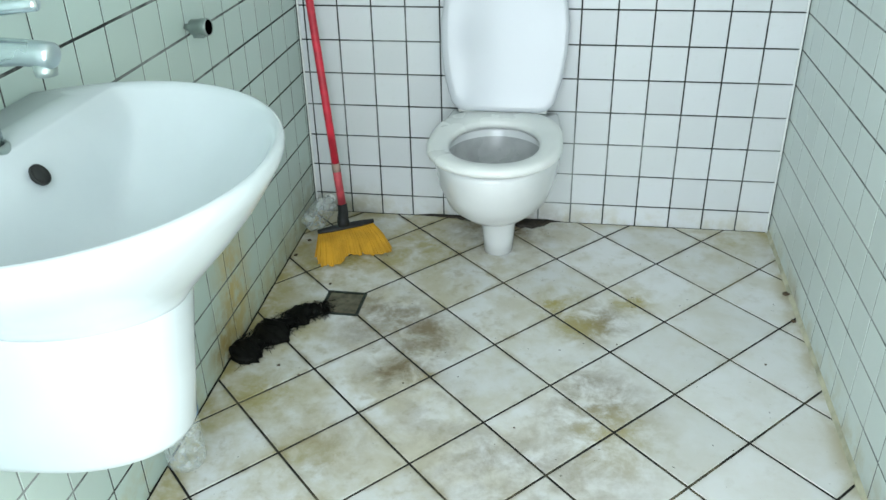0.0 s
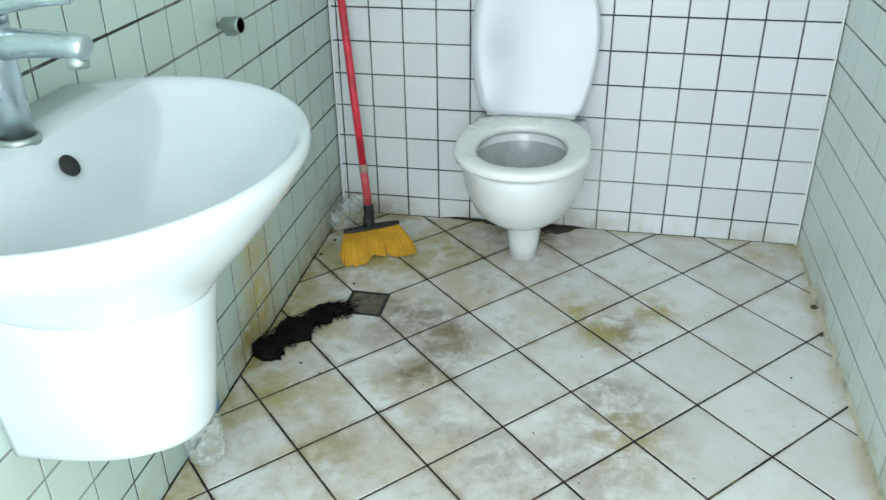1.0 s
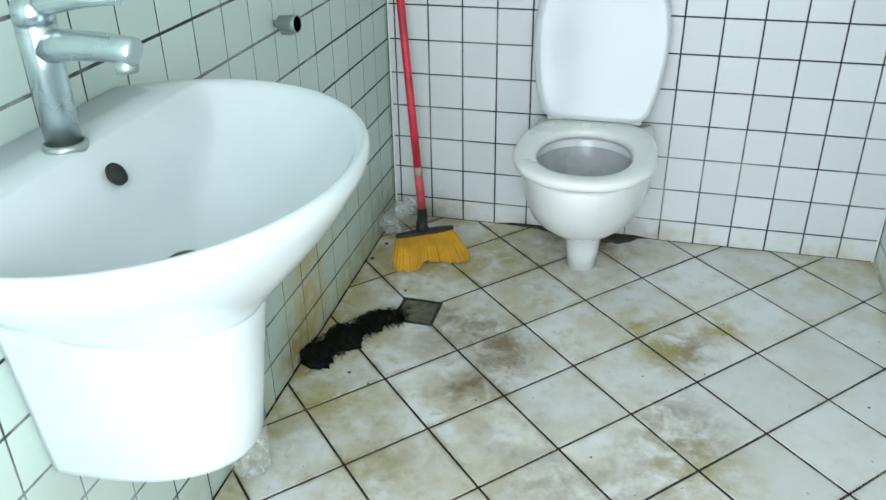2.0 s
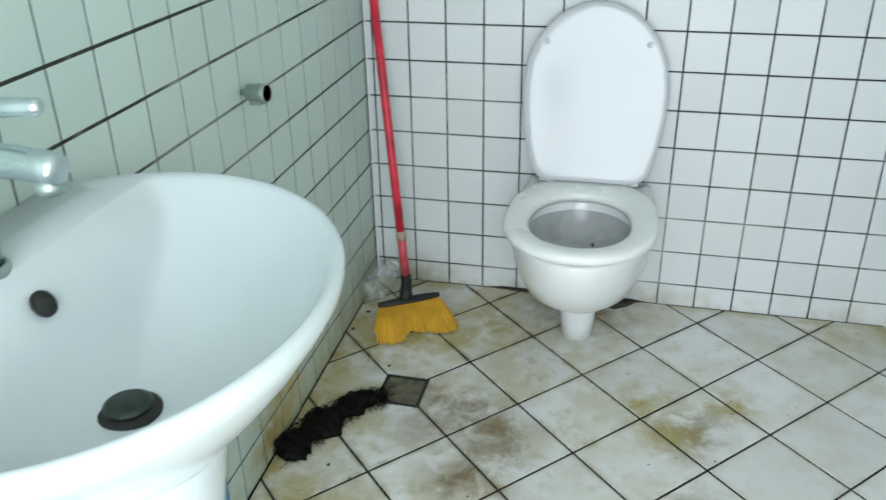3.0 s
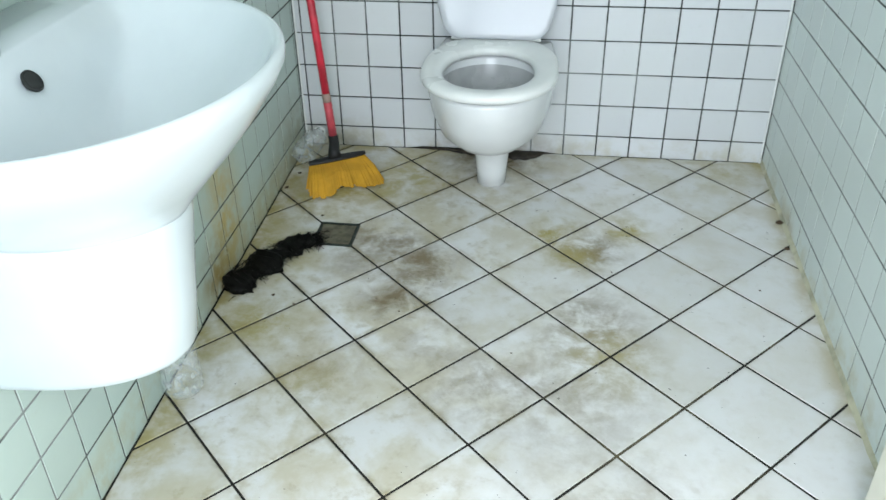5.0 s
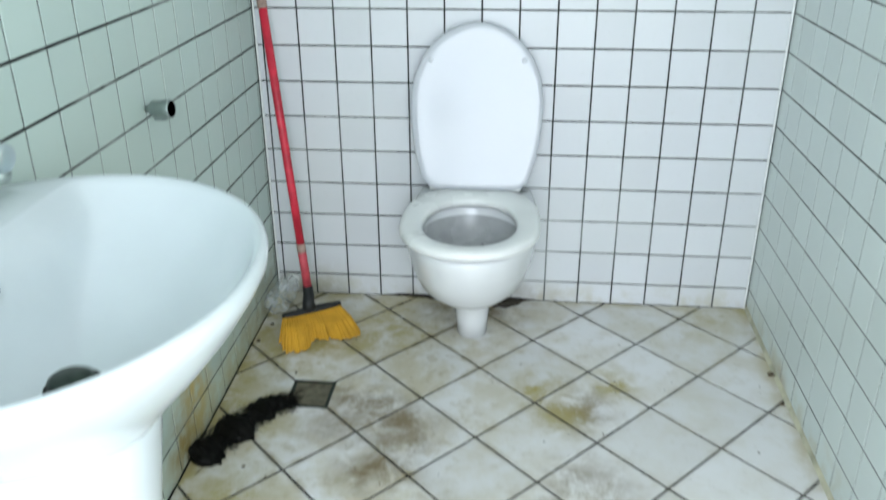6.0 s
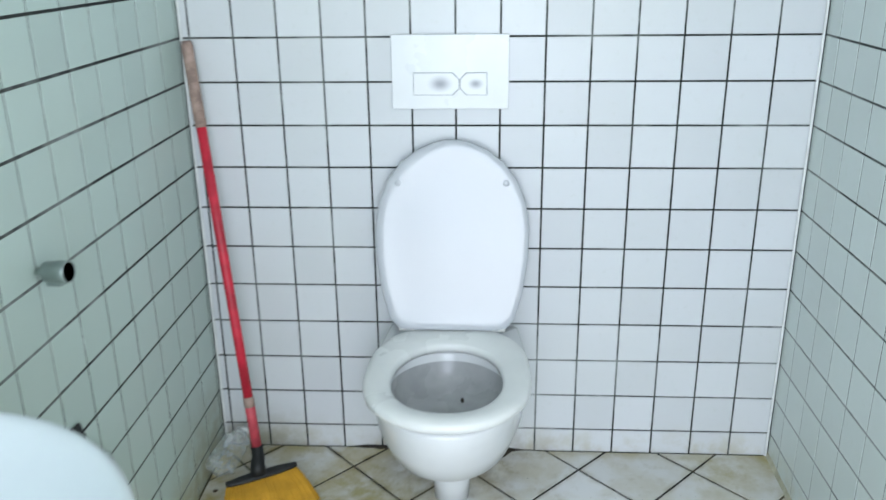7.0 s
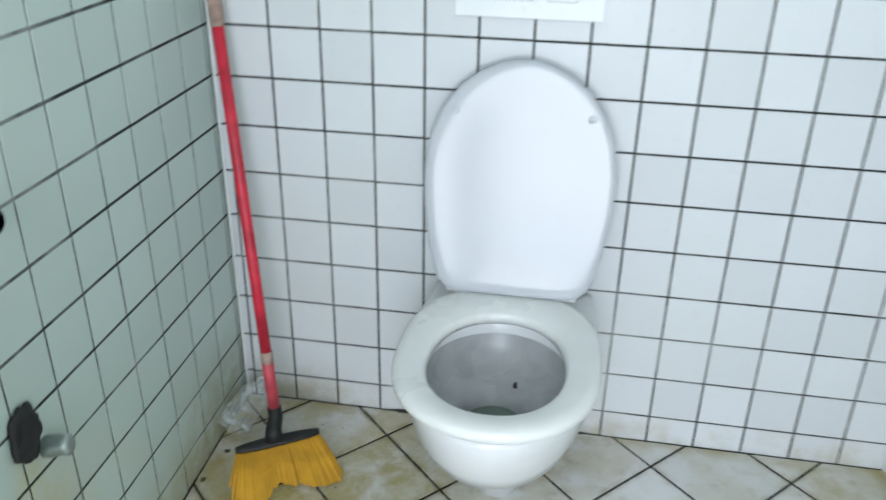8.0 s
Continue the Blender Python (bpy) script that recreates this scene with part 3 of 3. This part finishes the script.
part("plug_body", lathe([(0.001, -0.002), (0.016, -0.002), (0.017, 0.012), (0.0145, 0.026), (0.016, 0.034), (0.011, 0.038), (0.001, 0.036)], 20, 0.15), M_CHROME_DULL, plug)

# ---- floor drain and black sludge ----
drain = thing("floor_drain", "stained square steel floor drain set in the tiles", "drain", pose(0.2205, -0.520, floor_z(-0.52) + 0.0006, math.degrees(math.atan(SLOPE)), 0, -1))
half = 0.0545
bm = bmesh.new()
for x0, x1, y0, y1 in ((-half, half, -half, -half + 0.007), (-half, half, half - 0.007, half), (-half, -half + 0.007, -half + 0.007, half - 0.007), (half - 0.007, half, -half + 0.007, half - 0.007)):
    box(x0, x1, y0, y1, -0.003, 0.0022, bm)
part("drain_frame", bm, M_DARK_METAL, drain, smooth=False)
part("drain_plate", box(-half + 0.009, half - 0.009, -half + 0.009, half - 0.009, -0.003, 0.0008), M_STEEL, drain, "brown stained drain plate", smooth=False)
part("drain_gap", box(-half + 0.006, half - 0.006, -half + 0.006, half - 0.006, -0.004, -0.0005), M_DARK, drain, smooth=False)

sludge = thing("sludge_clump", "wet black sludge and hair trailing across the floor to the drain", "sludge")
trail = [Vector((0.006, -0.795, 0)), Vector((0.036, -0.738, 0)), Vector((0.066, -0.690, 0)), Vector((0.092, -0.640, 0)), Vector((0.120, -0.598, 0)), Vector((0.150, -0.572, 0)), Vector((0.192, -0.553, 0))]


def trail_at(f):
    f = min(0.9999, max(0, f)) * (len(trail) - 1)
    i = int(f)
    return trail[i].lerp(trail[i + 1], f - i)


rings = []
for i in range(60):
    f = i / 59
    p = trail_at(f)
    d = (trail_at(f + 0.03) - trail_at(f - 0.03)).normalized()
    s = Vector((-d.y, d.x, 0))
    w = (0.052 - 0.026 * f) * (0.35 + 0.65 * min(1, math.sin(math.pi * min(1, 0.06 + f * 0.97)) * 2.2)) * (1 + 0.34 * math.sin(f * 21))
    h = 0.020 * (1 + 0.35 * math.sin(f * 17 + 1)) * min(1, 6 * (1 - f) + 0.25)
    row = []
    for k in range(18):
        a = 2 * math.pi * k / 18
        q = p + s * w * math.cos(a)
        n1 = noise.noise(Vector((q.x * 70, q.y * 70, a * 1.3)))
        q = p + s * (w * (0.95 + 0.26 * n1) * math.cos(a))
        q.x = max(q.x, 0.002)
        q.z = floor_z(q.y) + 0.001 + max(0, math.sin(a)) * h * (1 + 0.7 * n1)
        row.append(q)
    rings.append(row)
part("sludge_mass", loft(rings), M_SLUDGE, sludge)
rng = random.Random(9)
bm = bmesh.new()
for i in range(1500):
    f = rng.random() ** 0.9
    p = trail_at(f)
    d = (trail_at(f + 0.03) - trail_at(f - 0.03)).normalized()
    s = Vector((-d.y, d.x, 0))
    w = 0.052 - 0.024 * f
    a = p + s * rng.uniform(-1.05, 1.05) * w + d * rng.uniform(-0.01, 0.01)
    ang = rng.uniform(0, 2 * math.pi)
    ln = rng.uniform(0.008, 0.026)
    b = a + Vector((math.cos(ang), math.sin(ang), 0)) * ln
    a.x, b.x = max(a.x, 0.002), max(b.x, 0.002)
    a.z = floor_z(a.y) + rng.uniform(0.002, 0.012)
    b.z = floor_z(b.y) + rng.uniform(0.001, 0.008)
    m = (a + b) / 2 + Vector((rng.uniform(-0.003, 0.003), rng.uniform(-0.003, 0.003), rng.uniform(0, 0.008)))
    t = (b - a).cross(Vector((0, 0, 1))).normalized() * 0.0007
    u = Vector((0, 0, 0.0008))
    loft([[a - t, a + t, a + u], [m - t, m + t, m + u], [b - t * 0.5, b + t * 0.5, b + u * 0.5]], True, True, True, bm)
tagged(part("hair", bm, M_SLUDGE, sludge, "matted black hair strands", smooth=False), kind="stuff")


# ---- clear plastic bottles ----
def bottle(name, label, place, wobble, label_band):
    ob = thing(name, label, "bottle", place)
    prof = [(0.001, 0.004), (0.018, 0.001), (0.028, 0.003), (0.0325, 0.012), (0.0325, 0.05), (0.0305, 0.056), (0.0325, 0.062), (0.0325, 0.190), (0.0300, 0.205), (0.020, 0.228), (0.0135, 0.240), (0.013, 0.256), (0.001, 0.257)]
    part("bottle_body", lathe(prof, 32, wobble), M_CLEAR, ob)
    part("cap", lathe([(0.001, 0.2575), (0.0155, 0.2575), (0.0155, 0.268), (0.014, 0.270), (0.001, 0.270)], 20), M_LABEL if label_band else M_TRIM, ob)
    if label_band:
        part("label_band", lathe([(0.0336, 0.101), (0.0340, 0.103), (0.0340, 0.184), (0.0336, 0.186), (0.0330, 0.184), (0.0330, 0.103)], 32), M_LABEL, ob, "blue printed label")
    return ob


BY = -1.14
bottle("plastic_bottle", "clear plastic bottle with blue label standing on the floor", pose(0.040, BY, floor_z(BY)) @ Matrix.Diagonal((1.28, 1.28, 1.32, 1)), 0.04, True)
crushed = bottle("plastic_bottle", "crushed clear plastic bottle lying in the corner behind the broom", pose(0.03, -0.165, floor_z(-0.1) + 0.036, -78, 0, -12) @ Matrix.Diagonal((1.15, 0.95, 0.52, 1)), 0.45, False)

# ---- debris ----
rng = random.Random(12)
crumbs = [(1.406, -0.345, 0.008), (1.402, -0.47, 0.006), (0.447, -0.83, 0.003), (0.016, -0.29, 0.006), (0.03, -0.20, 0.005), (0.13, -0.80, 0.004), (0.16, -0.43, 0.004), (0.95, -0.62, 0.0022), (0.33, -0.98, 0.002), (1.30, -0.66, 0.003), (0.72, -0.95, 0.002), (0.19, -0.83, 0.003)]
for x, y, r in crumbs:
    bm = bmesh.new()
    bmesh.ops.create_icosphere(bm, subdivisions=2, radius=r)
    for v in bm.verts:
        v.co *= 1 + 0.9 * noise.noise(v.co * 220 + Vector((x * 50, y * 50, 0)))
        v.co.z *= 0.5
    ob = part("debris", bm, M_DEBRIS, None, place=pose(x, y, floor_z(y) + r * 0.3))
    tagged(ob, "small brown crumb of dirt on the floor tiles", "debris", "crumbs on the floor")

bm = bmesh.new()
bmesh.ops.create_icosphere(bm, subdivisions=2, radius=0.006)
for v in bm.verts:
    v.co = Vector((v.co.x * 0.7, v.co.y * 1.3, v.co.z * 0.5)) * (1 + 0.7 * noise.noise(v.co * 260))
tagged(part("debris", bm, M_SCUM, None, place=pose(TOILET_X + 0.030, -0.262, 0.2965)), "small dark speck of dirt in the toilet bowl", "debris")

# damp black scum along the wall base beside the toilet
scum = thing("scum", "dark damp scum along the wall behind the toilet", "scum")
rings = []
for i in range(50):
    x = 0.33 + 0.47 * i / 49
    w = 0.008 + 0.050 * math.exp(-((x - 0.69) / 0.055) ** 2) + 0.022 * math.exp(-((x - 0.53) / 0.07) ** 2)
    w *= 1 + 0.6 * noise.noise(Vector((x * 40, 0, 0)))
    e = min(1, i / 5, (49 - i) / 5) + 0.05
    rings.append([Vector((x, -0.001, 0.0008)), Vector((x, -0.001, 0.006 * e)), Vector((x, -0.4 * w * e, 0.004 * e)), Vector((x, -w * e, 0.0008))])
part("scum_film", loft(rings), M_SCUM, scum)

# ---- yellowed sealant along the foot of the right wall ----
structure("skirting_seal", loft([[Vector((ROOM_W + 0.003, y, floor_z(y) - 0.002)), Vector((ROOM_W + 0.003, y, floor_z(y) + 0.012)), Vector((ROOM_W - 0.002 - 0.0015 * noise.noise(Vector((0, y * 30, 0))), y, floor_z(y) + 0.004)), Vector((ROOM_W - 0.006 - 0.0025 * noise.noise(Vector((0, y * 22, 3))), y, floor_z(y) - 0.001))] for y in [-1.338 * i / 60 for i in range(61)]]), M_SEAL, "yellowed sealant along the foot of the wall", "trim")

# ---- sealant in the corners ----
for name, x in (("corner_trim", 0.004), ("corner_trim", ROOM_W - 0.004)):
    structure(name, tube([(x, -0.004, 0.0), (x, -0.004, 1.2), (x, -0.004, ROOM_H - 0.01)], [0.0032, 0.0032, 0.0032], 8), M_TRIM, "white sealant bead in the corner of the walls", "trim")

# ---- tiles, one by one ----
ROW0, ROW = 0.0640, 0.0994
tile_cache = {}


def tile_data(w, h, mat, key, bow=0.0):
    """A glazed tile of w by h in the local xy plane, front towards +z."""
    k = (round(w, 4), round(h, 4), key)
    if k not in tile_cache:
        e = 0.0010
        rings = [[Vector((x * (w / 2 - i), y * (h / 2 - i), z)) for x, y in ((-1, -1), (1, -1), (1, 1), (-1, 1))] for i, z in ((0, -0.006), (0, -0.0012), (e * 0.4, -0.0003), (e, 0.0))]
        bm = loft(rings, False, True)
        bmesh.ops.recalc_face_normals(bm, faces=bm.faces)
        tile_cache[k] = mesh_of("tile", bm, mat, False)
    return tile_cache[k]


def tile_wall(wall, mat, key, columns, to_world, turn, zmax, near, gap_v, gap_h, floor_at):
    """columns: pairs of edges along the wall. near(s, z): whether a tile is a piece of its own."""
    rng = random.Random(key)
    far = []
    edges = [None] + [ROW0 + ROW * j for j in range(40)]
    for a, b in columns:
        for r0, r1 in zip(edges, edges[1:]):
            z0 = floor_at((a + b) / 2) - 0.004 if r0 is None else r0
            z1 = min(r1, zmax)
            if z1 - z0 < 0.01:
                continue
            w, h = b - a - gap_v, z1 - z0 - gap_h
            if w < 0.006:
                continue
            c = to_world((a + b) / 2, (z0 + z1) / 2)
            m = Matrix.Translation(c) @ turn @ pose(0, 0, rng.uniform(-0.0002, 0.0002), max(-0.3, min(0.3, rng.gauss(0, 0.13))), max(-0.3, min(0.3, rng.gauss(0, 0.13))), rng.gauss(0, 0.1))
            if near((a + b) / 2, (z0 + z1) / 2):
                ob = new("tile", tile_data(w, h, mat, key))
                ob.parent = wall
                ob.matrix_world = m
            else:
                far.append((m, w, h))
    verts, faces = [], []
    for m, w, h in far:
        n = len(verts)
        for i, z in ((0, -0.006), (0, -0.001), (0.0014, 0.0)):
            verts += [tuple(m @ Vector((x * (w / 2 - i), y * (h / 2 - i), z))) for x, y in ((-1, -1), (1, -1), (1, 1), (-1, 1))]
        for r in (0, 4):
            faces += [(n + r + k, n + r + (k + 1) % 4, n + r + 4 + (k + 1) % 4, n + r + 4 + k) for k in range(4)]
        faces.append((n + 8, n + 9, n + 10, n + 11))
    if faces:
        me = bpy.data.meshes.new("further_tiles")
        me.from_pydata(verts, [], faces)
        me.materials.append(mat)
        ob = tagged(new("further_tiles", me), kind="stuff")
        ob.parent = wall


back_cols = [(0.0, 0.02)] + [(0.02 + 0.1 * i, 0.12 + 0.1 * i) for i in range(14)]
tile_wall(wall_back, M_TILE_BACK, 1, back_cols, lambda s, z: Vector((s, 0.002, z)), pose(0, 0, 0, 90, 0, 0), ROOM_H, lambda s, z: z < 1.30, 0.0042, 0.0042, lambda s: 0.0)
STEP = 0.1015
left_cols = [(-0.0150, 0.0)] + [(-0.0150 - STEP * (i + 1), -0.0150 - STEP * i) for i in range(27)]
left_cols = [(max(a, -ROOM_D), b) for a, b in left_cols if b > -ROOM_D + 0.01]
tile_wall(wall_left, M_TILE_LEFT, 2, left_cols, lambda s, z: Vector((-0.002, s, z)), pose(0, 0, 0, 90, 0, 90), ROOM_H, lambda s, z: z < 1.28 and s > -2.0, 0.0037, 0.0052, floor_z)
right_cols = [(-0.075, 0.0)] + [(-0.075 - 0.1 * (i + 1), -0.075 - 0.1 * i) for i in range(13)]
right_cols = [(max(a, -1.338), b) for a, b in right_cols if b > -1.33]
tile_wall(wall_right, M_TILE_RIGHT, 3, right_cols, lambda s, z: Vector((ROOM_W + 0.002, s, z)), pose(0, 0, 0, 90, 0, -90), ROOM_H, lambda s, z: z < 1.28, 0.0028, 0.0042, floor_z)


def clip(poly, nx, ny, d):
    """Keep the side of a convex polygon where nx * x + ny * y <= d."""
    out = []
    for (x0, y0), (x1, y1) in zip(poly, poly[1:] + poly[:1]):
        a, b = nx * x0 + ny * y0 - d, nx * x1 + ny * y1 - d
        if a <= 0:
            out.append((x0, y0))
        if a * b < 0:
            f = a / (a - b)
            out.append((x0 + f * (x1 - x0), y0 + f * (y1 - y0)))
    return out


def shrink(poly, d):
    """Move every side of a convex, counter-clockwise polygon inward by d."""
    out = list(poly)
    for (x0, y0), (x1, y1) in zip(poly, poly[1:] + poly[:1]):
        dx, dy = x1 - x0, y1 - y0
        ln = math.hypot(dx, dy)
        if ln < 1e-6:
            continue
        nx, ny = dy / ln, -dx / ln
        out = clip(out, nx, ny, nx * x0 + ny * y0 - d)
        if len(out) < 3:
            return []
    return out


d1, d2 = (math.cos(FLOOR_A), math.sin(FLOOR_A)), (math.sin(FLOOR_A), -math.cos(FLOOR_A))
rng = random.Random(21)
for p in range(-12, 20):
    for q in range(-12, 20):
        def corner(i, j):
            return (FLOOR_O[0] + FLOOR_S * (j * d1[0] + i * d2[0]), FLOOR_O[1] + FLOOR_S * (j * d1[1] + i * d2[1]))
        poly = [corner(p, q), corner(p + 1, q), corner(p + 1, q + 1), corner(p, q + 1)]
        for nx, ny, d in ((-1, 0, 0.0), (1, 0, ROOM_W), (0, 1, 0.0), (0, -1, ROOM_D)):
            poly = clip(poly, nx, ny, d) if len(poly) > 2 else poly
        if len(poly) < 3:
            continue
        poly = shrink(poly, 0.0027)
        if len(poly) < 3:
            continue
        cut = shrink(poly, 0.0016)
        if len(cut) != len(poly):
            continue
        cx, cy = sum(v[0] for v in poly) / len(poly), sum(v[1] for v in poly) / len(poly)
        bm = loft([[Vector((x - cx, y - cy, SLOPE * (y - cy) + z)) for x, y in pl] for pl, z in ((poly, -0.008), (poly, -0.0012), (cut, 0.0))], False, True)
        bmesh.ops.recalc_face_normals(bm, faces=bm.faces)
        ob = new("tile", mesh_of("tile", bm, M_FLOOR, False))
        ob.parent = floor
        ob.matrix_world = Matrix.Translation((cx, cy, floor_z(cy) + rng.uniform(-0.0006, 0.0004)))
